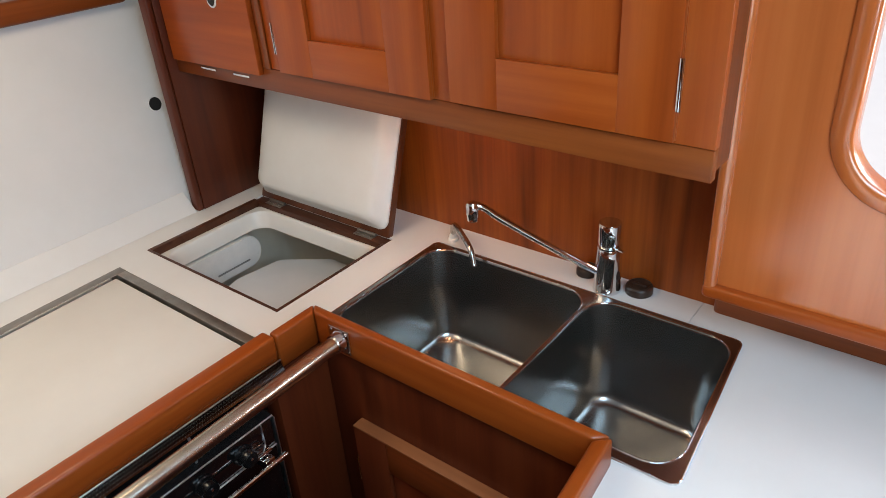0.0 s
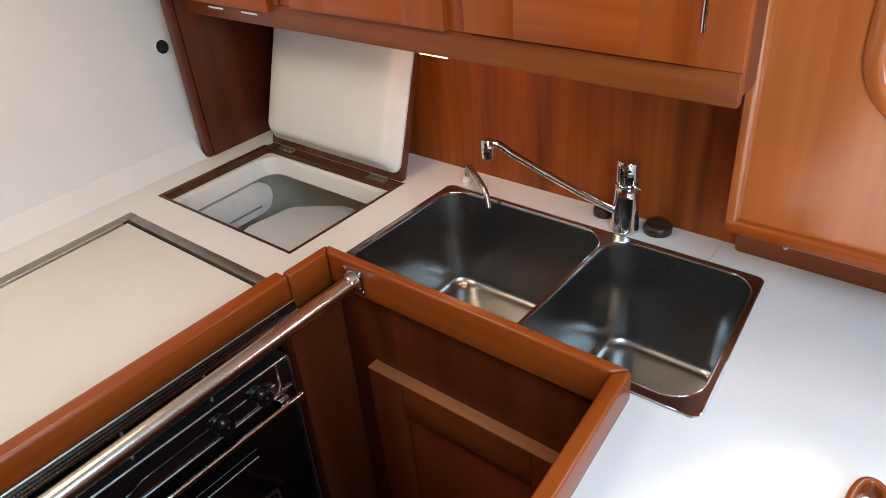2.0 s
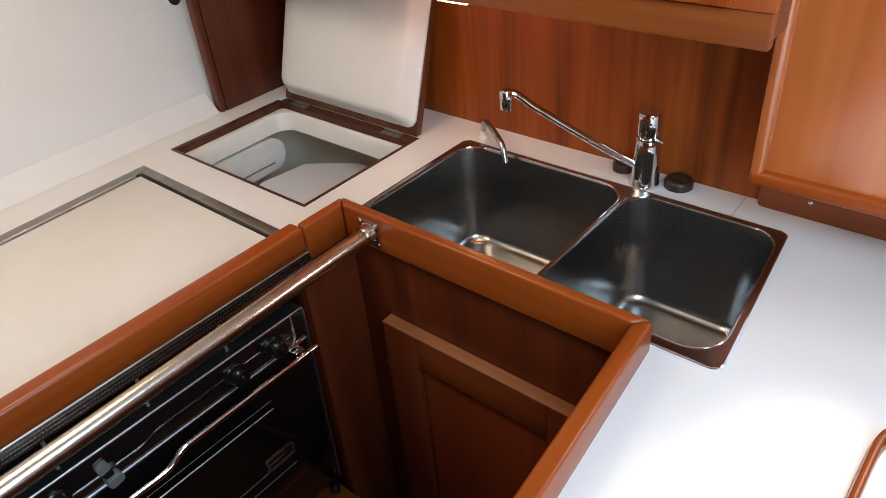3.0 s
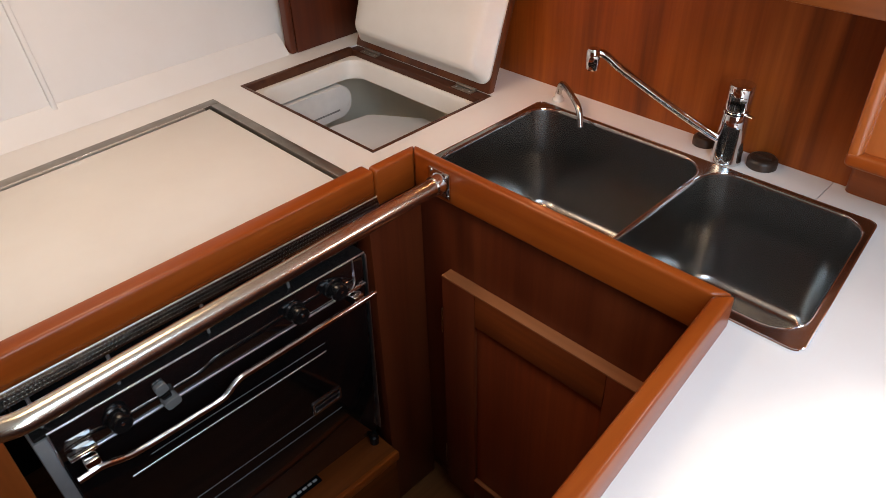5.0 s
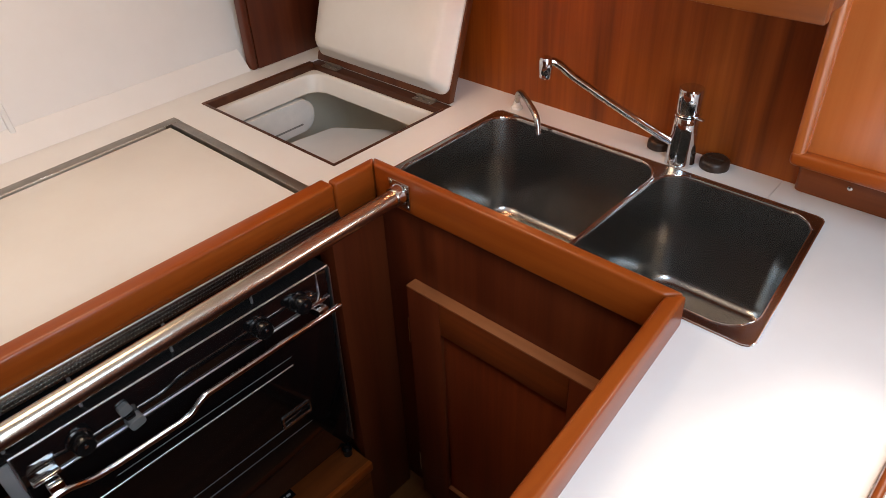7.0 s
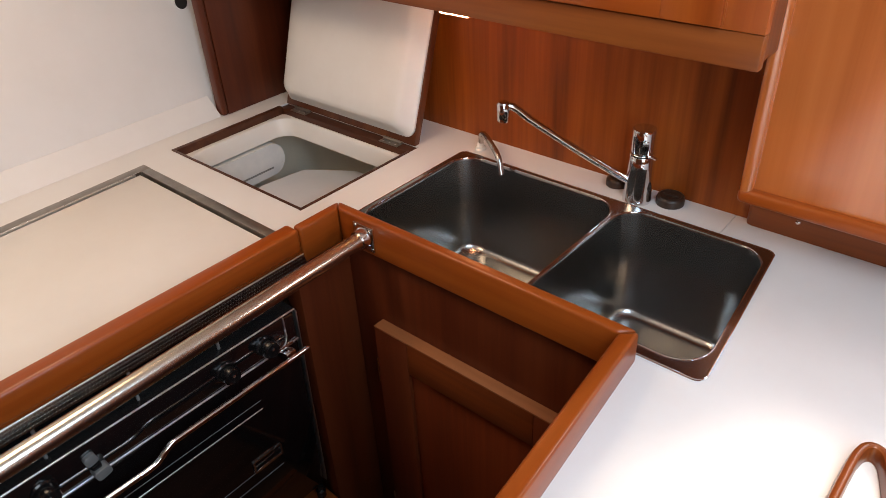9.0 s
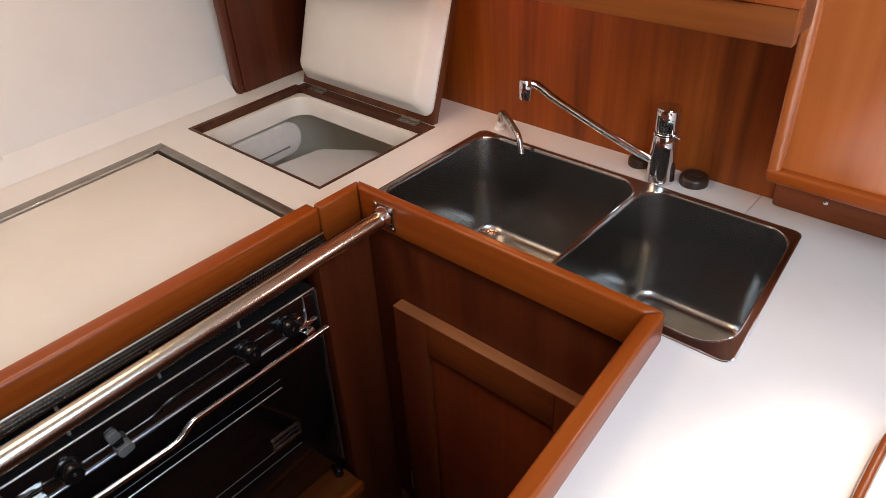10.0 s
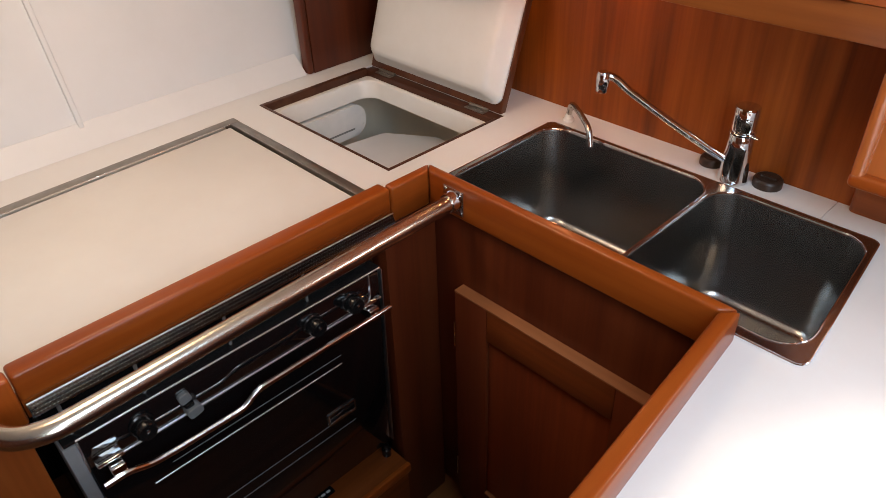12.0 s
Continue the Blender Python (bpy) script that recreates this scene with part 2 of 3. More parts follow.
def tube(points, r, n=16, bm=None, flat=1.0):
    """A round bar along points; r one number or one for each point."""
    bm = bm or bmesh.new()
    pts = [Vector(p) for p in points]
    rs = r if isinstance(r, (list, tuple)) else [r] * len(pts)
    ref = Vector((0, 0, 1))
    rings = []
    side = None
    for i, p in enumerate(pts):
        d = (pts[min(i + 1, len(pts) - 1)] - pts[max(i - 1, 0)]).normalized()
        if side is None:
            side = d.cross(ref if abs(d.z) < 0.9 else Vector((1, 0, 0))).normalized()
        side = (side - d * side.dot(d)).normalized()
        up = side.cross(d)
        rings.append([p + (side * math.cos(a) + up * math.sin(a) * flat) * rs[i] for a in (2 * math.pi * j / n for j in range(n))])
    return loft(rings, True, bm, True)


def lathe(profile, at, n=32, bm=None, m=None):
    """Turn a profile of (radius, height) about the vertical through at."""
    loops = [[Vector((rad * math.cos(2 * math.pi * j / n), rad * math.sin(2 * math.pi * j / n), h)) for j in range(n)] for rad, h in profile]
    mm = Matrix.Translation(at) @ (m or Matrix())
    return loft([[mm @ v for v in lp] for lp in loops], True, bm, True)


Z = 0.90          # worktop
F = 0.952         # top of the fiddles
BACK = 0.497      # face of the splashback
CAB = 0.25        # face of the wall lockers
RP = 0.36         # face of the window panel

# ---- setting: hull, bulkheads, overhead and sole ----
structure("floor", box(-1.1, 2.3, -2.5, 0.7, -0.05, 0.0, 0), sole_wood, "dark varnished wooden cabin sole in shadow", "floor")
hull_x = lambda z: -0.735 - 0.2 * (z - 0.93)
structure("wall_west", prism([(hull_x(0) - 0.05, 0.0), (hull_x(0), 0.0), (hull_x(1.45), 1.45), (hull_x(1.45) - 0.05, 1.45)], "y", -2.5, 0.56), paint,
          "white painted hull lining sloping outwards above the worktop", "wall")
structure("trim_hull", box(hull_x(1.45) - 0.02, hull_x(1.45) + 0.03, -2.5, 0.235, 1.425, 1.475, 0.008, 3), mahogany_y, "varnished wooden strip along the top of the white lining", "trim")
structure("wall_west_upper", box(-0.92, -0.86, -2.5, 0.56, 1.475, 1.98, 0), paint, "white painted upper hull side", "wall")
bm = prism([(hull_x(0.93) + 0.009, 0.93), (hull_x(1.44) + 0.009, 1.44), (hull_x(1.44) - 0.01, 1.44), (hull_x(0.93) - 0.01, 0.93)], "y", -0.370, -0.358, 0.003, 3)
for v in bm.verts:
    v.co.y -= 0.03 * (v.co.z - 0.93)
structure("lining_joint", bm, paint,
          "narrow raised joint strip in the white lining", "trim")
arc = [(-0.690 - 0.046 * (1 - math.cos(t)), 0.9005 + 0.046 * (1 - math.cos(t)) ** 1.0) for t in (radians(6 * i) for i in range(16))]
structure("coving", prism([(-0.76, 0.9005)] + arc + [(-0.76, 0.9465)], "y", -1.2, 0.205), paint, "white moulded coving between lining and worktop", "trim")
structure("wall_north", box(-0.95, 0.64, BACK, BACK + 0.03, 0.0, 1.98, 0), veneer, "vertical-grained reddish wooden splashback panel", "wall")
# The opening is added to hold the side lamp.
bm = sheet([(-2.5, 0.0), (0.7, 0.0), (0.7, 1.95), (-2.5, 1.95)], [[(-1.38, 1.06), (-0.62, 1.06), (-0.62, 1.88), (-1.38, 1.88)]], 0, 0.05)
turn(bm, Matrix(((0, 0, 1, 1.75), (1, 0, 0, 0), (0, 1, 0, 0), (0, 0, 0, 1))))
structure("wall_east", bm, mahogany_z, "varnished wooden bulkhead with an opening added for the side lamp", "wall", False)
structure("wall_south", box(-1.1, 2.3, -2.56, -2.5, 0, 1.98, 0), mahogany_z, "varnished wooden bulkhead across the cabin", "wall")
# Unseen overhead: one opening shapes the sun patch, the other holds the fill lamp.
structure("ceiling", sheet([(-1.1, -2.56), (2.3, -2.56), (2.3, 0.58), (-1.1, 0.58)],
                           [[(0.80, -0.93), (1.66, -0.93), (1.66, -0.100), (0.905, -0.100), (0.80, -0.30)], [(-0.54, -0.78), (0.02, -0.78), (0.02, -0.26), (-0.54, -0.26)]], 1.95, 1.99),
          paint, "white cabin overhead with unseen openings cut for the sun patch and the fill lamp", "ceiling", False)

# Opaque board, added out of view to keep the sun off the cooker.
structure("sun_blocker", box(-0.58, 0.06, -0.82, -0.22, 1.992, 2.01, 0.004), paint, "unseen white board added to block the sun above the galley", "hatch")
# White sheet added outside so that the window looks blown out.
structure("window_backdrop", box(-2.0, 8.0, 0.56, 12.0, 0.24, 0.30, 0.01), backdrop_white, "white sheet added outside to whiten the window", "deck")

# window panel with a rounded opening
win = rounded([(0.767, 1.252), (1.25, 1.252), (1.25, 1.62), (0.767, 1.62)], 0.085, 16)
bm = sheet([(0.609, 1.035), (1.6, 1.035), (1.6, 1.95), (0.609, 1.95)], [win], 0, 0.03)
turn(bm, Matrix(((1, 0, 0, 0), (0, 0, 1, RP), (0, 1, 0, 0), (0, 0, 0, 1))))
structure("wall_window", bm, cherry, "glossy varnished teak panel with a rounded window opening", "wall")


def offset_loop(cx, cz, w, h, r, y, n=10):
    return [(p[0], y, p[1]) for p in rounded([(cx - w, cz - h), (cx + w, cz - h), (cx + w, cz + h), (cx - w, cz + h)], r, n)]


wc, wz, ww, wh = 1.0085, 1.436, 0.2415, 0.184
win_thing = thing("window_1", (wc, RP, 1.22), "bright oblong window with a rounded varnished wooden surround", "window", kind="structure")
bm = bmesh.new()
rings = [offset_loop(wc, wz, ww + d, wh + d, 0.085 + d, RP - h, 16) for d, h in
         ((0.029, 0.001), (0.0285, 0.004), (0.0265, 0.0065), (0.022, 0.009), (0.016, 0.0112), (0.010, 0.012), (0.004, 0.0112), (0.0, 0.0092), (-0.002, 0.006), (-0.002, -0.031), (0.02, -0.031))]
part("window_frame", loft(rings, False, bm), cherry, win_thing)

structure("trim_panel_edge", box(0.596, 0.618, RP - 0.012, RP + 0.135, 1.020, 1.95, 0.009, 4), cherry, "rounded varnished edge moulding of the window panel", "trim")
structure("trim_panel_foot", box(0.596, 1.6, RP - 0.014, RP + 0.135, 1.012, 1.038, 0.009, 4), teak_x, "rounded varnished bottom moulding of the window panel", "trim")
skirt = thing("skirting", (0.9, 0.475, Z), "dark reddish wooden skirting block on the worktop", "skirting")
part("board", prism(rounded([(0.583, 0.475), (1.6, 0.475), (1.6, 0.52), (0.583, 0.52)], [0.012, 0, 0, 0.0], 4), "z", Z + 0.0005, 1.011, 0.002), mahogany_x, skirt)
part("screw", lathe([(0.0, 0.0), (0.0042, 0.0), (0.0042, 0.0014), (0.003, 0.002)], (0.672, 0.475, 0.936), 14, None, Matrix.Rotation(radians(90), 4, "X")), chrome, skirt, "small bright screw head")

# ---- worktop ----
hatch_hole = [(-0.616, 0.010), (-0.138, 0.010), (-0.138, 0.368), (-0.616, 0.368)]
stove_hole = [(-0.600, -1.2), (-0.020, -1.2), (-0.020, -0.079), (-0.600, -0.079)]
left_out = [(-0.76, -1.2), (-0.556, -1.2), (-0.602, -0.0715), (-0.034, -0.0715), (-0.034, 0.0255), (0.5592, 0.0255), (0.5592, 0.048),
            (-0.026, 0.048), (-0.026, 0.401), (0.5592, 0.401), (0.5592, BACK), (-0.76, BACK)]
worktop = structure("worktop", sheet(left_out, [hatch_hole], Z - 0.03, Z), laminate, "white laminate galley worktop with sink and cool-box cut-outs", "worktop", False)
right_out = [(0.5605, 0.0255), (0.597, 0.0255), (0.700, -1.15), (1.6, -1.15), (1.6, 0.52), (0.61, 0.52), (0.61, BACK), (0.5605, BACK), (0.5605, 0.401), (0.6565, 0.401), (0.6925, 0.048), (0.5605, 0.048)]
structure("worktop_return", sheet(right_out, [], Z - 0.03, Z), laminate, "white laminate worktop return lit by daylight", "worktop", False)

# removable cover over the cooker with its metal edging
cover = thing("cooker_cover", (-0.3, -0.5, Z), "cream laminate cover board over the cooker with grey metal edging", "worktop cover")
part("board", prism([(-0.5605, -0.104), (-0.0475, -0.104), (-0.0475, -1.15), (-0.516, -1.15)], "z", Z - 0.022, Z + 0.001, 0.002), cover_white, cover)
part("edging", prism([(-0.5975, -0.073), (-0.5695, -0.073), (-0.5245, -1.15), (-0.5525, -1.15)], "z", Z - 0.02, Z + 0.0035, 0.0015), trim_metal, cover, "grey metal edging strip")
part("edging", box(-0.5695, -0.0475, -0.0965, -0.0735, Z - 0.02, Z + 0.0035, 0.0015), trim_metal, cover, "grey metal edging strip")
part("bead", prism([(-0.5690, -0.0985), (-0.5672, -0.0985), (-0.5222, -1.15), (-0.5240, -1.15)], "z", Z - 0.02, Z + 0.0042, 0.0005), chrome, cover, "bright thin inner bead")
part("tray", box(-0.60, -0.0475, -1.18, -0.08, Z - 0.035, Z - 0.024, 0), hole_dark, cover)

# ---- fiddles round the galley opening ----
fid = thing("fiddle_corner", (-0.02, 0.015, Z), "varnished teak corner fiddle along the sink worktop", "fiddle")
part("long_rail", prism([(-0.0342, 0.0265), (0.597, 0.0265), (0.5745, 0.0045), (-0.0122, 0.0045)], "z", 0.876, F, 0.006, 3), fiddle_x, fid)
part("short_rail", prism([(-0.0345, 0.0262), (-0.0125, 0.0042), (-0.0125, -0.0875), (-0.0345, -0.0875)], "z", 0.876, F, 0.006, 3), fiddle_y, fid)
fid2 = thing("fiddle_cooker", (-0.028, -0.4, Z), "varnished teak fiddle along the cooker cover", "fiddle")
part("rail", box(-0.047, -0.0135, -0.745, -0.0895, 0.903, F, 0.006, 3), fiddle_y, fid2)
part("back_strip", box(-0.040, -0.020, -0.745, -0.0895, Z - 0.03, 0.9028, 0.001), fiddle_y, fid2)
fid3 = thing("fiddle_return", (0.62, -0.5, Z), "varnished teak fiddle along the worktop return", "fiddle")
part("rail", prism([(0.600, 0.0255), (0.706, -1.15), (0.677, -1.15), (0.5762, 0.0038)], "z", 0.876, F, 0.006, 3), fiddle_y, fid3)
fid4 = thing("fiddle_outer", (0.90, -0.3, Z), "low rounded brown wooden rim curling round a sunlit white corner", "fiddle")
run = [(0.8905, -1.15)] + [(p.x, p.y) for p in smooth_path([(0.8925, -0.20, 0), (0.8940, -0.04, 0), (0.8965, 0.014, 0), (0.9050, 0.0335, 0), (0.9190, 0.0325, 0), (0.9310, 0.012, 0), (0.9520, -0.06, 0), (1.0100, -0.30, 0)], 6)]


def kerb(path, half, z0, z1):
    """A low rail of round-topped section along a bent line in plan."""
    rings = []
    for i, p in enumerate(path):
        q, r = path[max(i - 1, 0)], path[min(i + 1, len(path) - 1)]
        d = Vector((r[0] - q[0], r[1] - q[1])).normalized()
        side = Vector((-d.y, d.x)) * half
        rings.append([(p[0] + side.x * u, p[1] + side.y * u, z0 + (z1 - z0) * v) for u, v in ((-1, 0), (-1, 0.7), (-0.75, 0.92), (-0.3, 1), (0.3, 1), (0.75, 0.92), (1, 0.7), (1, 0))])
    return loft(rings, True, None, True)


part("rail", kerb(run, 0.0062, Z + 0.0005, 0.926), mahogany_y, fid4)

# ---- handrail in front of the cooker ----
rail = thing("handrail", (0.065, -0.4, 0.918), "polished stainless steel handrail across the cooker front", "handrail")
RZ = 0.9145
pts = [(0.056, 0.001, RZ), (0.0748, -0.68, RZ)] + smooth_path([(0.0752, -0.70, RZ), (0.0735, -0.735, RZ), (0.058, -0.770, RZ), (0.030, -0.790, RZ), (-0.008, -0.798, RZ)], 6)
part("tube", tube(pts, 0.0157, 28), tube_steel, rail)
plate = part("flange", box(0.030, 0.082, 0.0005, 0.0045, RZ - 0.026, RZ + 0.026, 0.0012), chrome, rail, "square chrome end flange")
part("collar", tube([(0.056, 0.0008, RZ), (0.056, -0.003, RZ), (0.0562, -0.015, RZ)], [0.0215, 0.0210, 0.0185], 24), chrome, rail)
for sx in (0.0355, 0.0765):
    for sz in (RZ - 0.0205, RZ + 0.0205):
        part("screw", lathe([(0.0035, 0.0), (0.0035, 0.001), (0.002, 0.0018)], (sx, 0.0005, sz), 12, None, Matrix.Rotation(radians(90), 4, "X")), chrome, plate)
part("flange", tube([(-0.004, -0.798, RZ), (-0.0125, -0.7985, RZ)], [0.0205, 0.0245], 24), chrome, rail)

# ---- cabinetry below the worktop ----
corner = thing("corner_post", (-0.03, -0.06, 0), "dark reddish wooden corner panel beside the cooker", "cabinet panel")
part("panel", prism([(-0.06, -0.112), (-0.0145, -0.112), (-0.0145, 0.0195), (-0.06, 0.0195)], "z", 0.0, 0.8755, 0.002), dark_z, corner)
# Light caught by the door's upward edges is painted as a paler wood.
lit_edge_x = wood("lit_edge_mahogany", "x", ((0.27, 0.085, 0.030), (0.36, 0.125, 0.048), (0.44, 0.165, 0.068)), 0.42, 0.05)
# Door woods lighter than the cabinet's own, in place of light missing low down.
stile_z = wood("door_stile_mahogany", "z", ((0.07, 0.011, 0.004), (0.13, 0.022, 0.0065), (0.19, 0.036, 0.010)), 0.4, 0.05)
lit_door_z = wood("lit_door_mahogany", "z", ((0.12, 0.019, 0.0065), (0.22, 0.037, 0.011), (0.32, 0.062, 0.017)), 0.36, 0.08)
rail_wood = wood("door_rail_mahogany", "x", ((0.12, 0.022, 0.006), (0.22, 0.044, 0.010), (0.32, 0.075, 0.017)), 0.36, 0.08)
sinkcab = thing("sink_cabinet", (0.3, 0.02, 0), "dark reddish wooden sink cupboard with one framed door", "cabinet")
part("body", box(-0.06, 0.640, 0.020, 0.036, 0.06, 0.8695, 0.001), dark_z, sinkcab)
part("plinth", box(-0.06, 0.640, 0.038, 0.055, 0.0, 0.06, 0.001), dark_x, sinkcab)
door = part("door", box(0.062, 0.530, 0.004, 0.0195, 0.055, 0.7075, 0.0015), lit_door_z, sinkcab)
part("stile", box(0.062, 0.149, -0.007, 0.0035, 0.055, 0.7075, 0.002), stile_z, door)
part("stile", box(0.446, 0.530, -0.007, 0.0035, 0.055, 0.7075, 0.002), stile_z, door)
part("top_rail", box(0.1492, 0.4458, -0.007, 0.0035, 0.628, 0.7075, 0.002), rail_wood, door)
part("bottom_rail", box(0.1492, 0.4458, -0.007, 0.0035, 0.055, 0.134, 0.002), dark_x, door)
part("bottom_bead", box(0.1492, 0.4458, -0.0072, 0.0035, 0.1342, 0.138, 0.001), lit_edge_x, door, "upper edge painted pale for caught light")
part("top_edge", box(0.062, 0.530, -0.0074, 0.0195, 0.7077, 0.7115, 0.001), lit_edge_x, door, "top edge painted pale for caught light")
for hz in (0.588, 0.160):
    part("hinge", tube([(0.0572, -0.003, hz - 0.033), (0.0572, -0.003, hz + 0.033)], 0.0026, 10), chrome, door, "slim bright hinge barrel")
ret = thing("return_cabinet", (0.64, -0.5, 0), "varnished wooden cupboard side under the worktop return", "cabinet")
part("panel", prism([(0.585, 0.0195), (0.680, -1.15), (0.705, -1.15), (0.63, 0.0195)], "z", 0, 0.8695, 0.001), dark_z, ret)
endp = thing("end_panel", (0, -0.80, 0), "reddish wooden end panel beside the cooker", "cabinet panel")
part("panel", box(-0.76, -0.0135, -0.86, -0.757, 0.0, 0.8645, 0.002), mahogany_z, endp)
part("post", box(-0.040, -0.0125, -0.86, -0.7465, 0.866, F - 0.002, 0.005, 3), teak_z, endp)
low = thing("locker_below_cooker", (0.0, -0.4, 0), "reddish wooden locker front below the cooker", "cabinet")
part("shelf", box(-0.55, 0.0055, -0.7555, -0.1185, 0.205, 0.228, 0.002), mahogany_y, low)
part("front", box(-0.012, 0.0055, -0.7555, -0.1185, 0.02, 0.2045, 0.002), mahogany_y, low)
part("lip", box(0.006, 0.018, -0.7555, -0.1185, 0.2048, 0.2315, 0.0025), teak_y, low, "pale front lip")
notice = part("label_plate", box(-0.086, -0.050, -0.368, -0.288, 0.2284, 0.2300, 0.0005), black_plastic, low, "small black plate with pale print")
for i in range(5):
    part("print", box(-0.064, -0.058, -0.362 + 0.014 * i, -0.352 + 0.014 * i, 0.2300, 0.2304, 0), label_white, notice)
part("back_panel", box(-0.60, -0.58, -0.7555, -0.10, 0.0, 0.865, 0), black_enamel, low)

# ---- cooker ----
cooker = thing("cooker", (-0.2, -0.43, 0.24), "black gimballed marine cooker with chrome rails and glass oven door", "cooker")
Y0, Y1 = -0.728, -0.142
satin_grey = plain("satin_grey_side", (0.30, 0.32, 0.32), (0.42, 0.44, 0.44), 0.42, 0.6, scale=9.0)


def lean(bm):
    """The cooker hangs in its gimbals with its foot swung inwards."""
    for v in bm.verts:
        d = 0.09 * max(0.74 - v.co.z, 0.0)
        v.co += Vector((-d, 0.43 * d, -1.26 * d))
    return bm


def bright_line(name, y0, y1, z, r, x, parent, mat=None, label=""):
    """A thin round bead along the cooker front."""
    return part(name, lean(tube([(x, y0, z), (x, (y0 + y1) / 2, z), (x, y1, z)], r, 10)), mat or line_steel, parent, label)


part("body", lean(box(-0.42, -0.019, Y0, Y1, 0.322, 0.806, 0.004)), black_enamel, cooker)
part("side_panel", lean(box(-0.06, 0.002, Y0 - 0.0035, Y0 + 0.016, 0.322, 0.804, 0.002)), satin_grey, cooker, "satin grey metal side panel")
part("side_trim", lean(box(-0.02, 0.0035, Y1 + 0.0005, Y1 + 0.0035, 0.325, 0.805, 0.001)), line_steel, cooker)
part("panel_end", box(-0.01, 0.002, Y1 - 0.028, Y1 - 0.0262, 0.7445, 0.806, 0.0006), line_steel, cooker, "upright bright bead")
part("panel_end", box(-0.01, 0.0035, Y0 + 0.0165, Y0 + 0.0188, 0.742, 0.806, 0.0008), line_steel, cooker, "upright bright bead")
part("hob_plate", box(-0.40, 0.001, Y0, Y1, 0.806, 0.8125, 0.001), black_enamel, cooker)
bright_line("hob_edge", Y0 + 0.017, Y1, 0.8105, 0.0018, 0.0015, cooker, None, "bright hob front edge")
part("control_panel", box(-0.0175, 0.0, Y0 + 0.019, Y1 - 0.004, 0.744, 0.8055, 0.002), black_glass, cooker)
bright_line("panel_trim", Y0 + 0.06, Y1 - 0.004, 0.7412, 0.0021, 0.0004, cooker)
for ky in (-0.622, -0.302, -0.217):
    mm = Matrix.Rotation(radians(90), 4, "Y")
    k = part("knob", lathe([(0.0205, 0.0), (0.0205, 0.003), (0.0175, 0.005), (0.0165, 0.022), (0.0140, 0.0255), (0.005, 0.0262), (0.0, 0.0262)], (0.0, ky, 0.772), 24, None, mm), black_plastic, cooker, "round black control knob")
    part("pointer", lathe([(0.0028, 0.0), (0.0028, 0.001), (0.0015, 0.0016), (0.0, 0.0017)], (0.0262, ky, 0.776), 12, None, mm), chrome, k, "tiny bright pip")
lever = part("lock_lever", prism(rounded([(-0.562, 0.786), (-0.544, 0.790), (-0.540, 0.772), (-0.560, 0.768)], 0.005, 4), "x", 0.0, 0.010, 0.002), grey_metal, cooker, "grey metal locking lever")
part("lever_neck", box(0.0, 0.012, -0.556, -0.540, 0.758, 0.7675, 0.003), black_plastic, lever)
part("lever_tab", prism(rounded([(-0.560, 0.757), (-0.532, 0.760), (-0.530, 0.744), (-0.554, 0.739)], 0.006, 4), "x", 0.0, 0.018, 0.002), grey_metal, lever, "rounded grey tab")
odoor = part("oven_door", lean(box(-0.0175, 0.0, Y0 + 0.019, Y1 - 0.004, 0.324, 0.738, 0.003)), oven_glass, cooker, "glossy black glass oven door")
bright_line("window_line", -0.637, -0.252, 0.6413, 0.0015, 0.0, odoor)
bright_line("window_line", -0.60, -0.252, 0.6620, 0.0007, 0.0, odoor, grey_metal)
bright_line("window_line", -0.70, -0.30, 0.5006, 0.0008, 0.0, odoor, grey_metal)
bright_line("window_line", -0.70, -0.235, 0.4706, 0.0009, 0.0, odoor, grey_metal)
up = Matrix(((0, 0, 1, 0.0), (1, 0, 0, 0), (0, 1, 0, 0), (0, 0, 0, 1)))
lt = part("latch", lean(turn(sheet(rounded([(-0.302, 0.500), (-0.232, 0.500), (-0.232, 0.532), (-0.302, 0.532)], 0.004), [rounded([(-0.298, 0.504), (-0.236, 0.504), (-0.236, 0.528), (-0.298, 0.528)], 0.003)], 0, 0.003), up)), dull_tube, odoor, "small chrome door latch")
part("latch_bar", lean(box(0.001, 0.006, -0.297, -0.237, 0.5045, 0.510, 0.001)), chrome, lt)
hp = smooth_path([(0.034, -0.705, 0.733), (0.034, -0.67, 0.733), (0.034, -0.635, 0.7215), (0.034, -0.60, 0.718)], 5) + smooth_path([(0.034, -0.490, 0.716), (0.034, -0.474, 0.718), (0.034, -0.462, 0.724), (0.034, -0.450, 0.732), (0.034, -0.438, 0.7365), (0.034, -0.42, 0.737)], 5) + [Vector((0.034, -0.150, 0.738))]
handle = part("handle", tube(hp, 0.0055, 14), chrome, odoor, "long wavy chrome oven handle")
for hy in (-0.678, -0.186):
    part("bracket", box(-0.001, 0.034, hy - 0.011, hy + 0.011, 0.731, 0.752, 0.003), chrome, handle, "chrome handle bracket")
    part("bracket_arm", box(0.0, 0.022, hy - 0.024, hy + 0.016, 0.756, 0.763, 0.002), chrome, handle)
for py in (-0.709, -0.598, -0.449, -0.296):
    part("pan_rail_post", tube([(-0.014, py, 0.8125), (-0.014, py, 0.876)], 0.0026, 10), grey_metal, cooker)
for fy in (Y0 + 0.030, Y1 + 0.004):
    part("foot", lathe([(0.011, 0.0), (0.011, 0.02), (0.007, 0.024), (0.007, 0.036)], (-0.046, fy, 0.2285), 16), black_plastic, cooker, "black rubber foot")

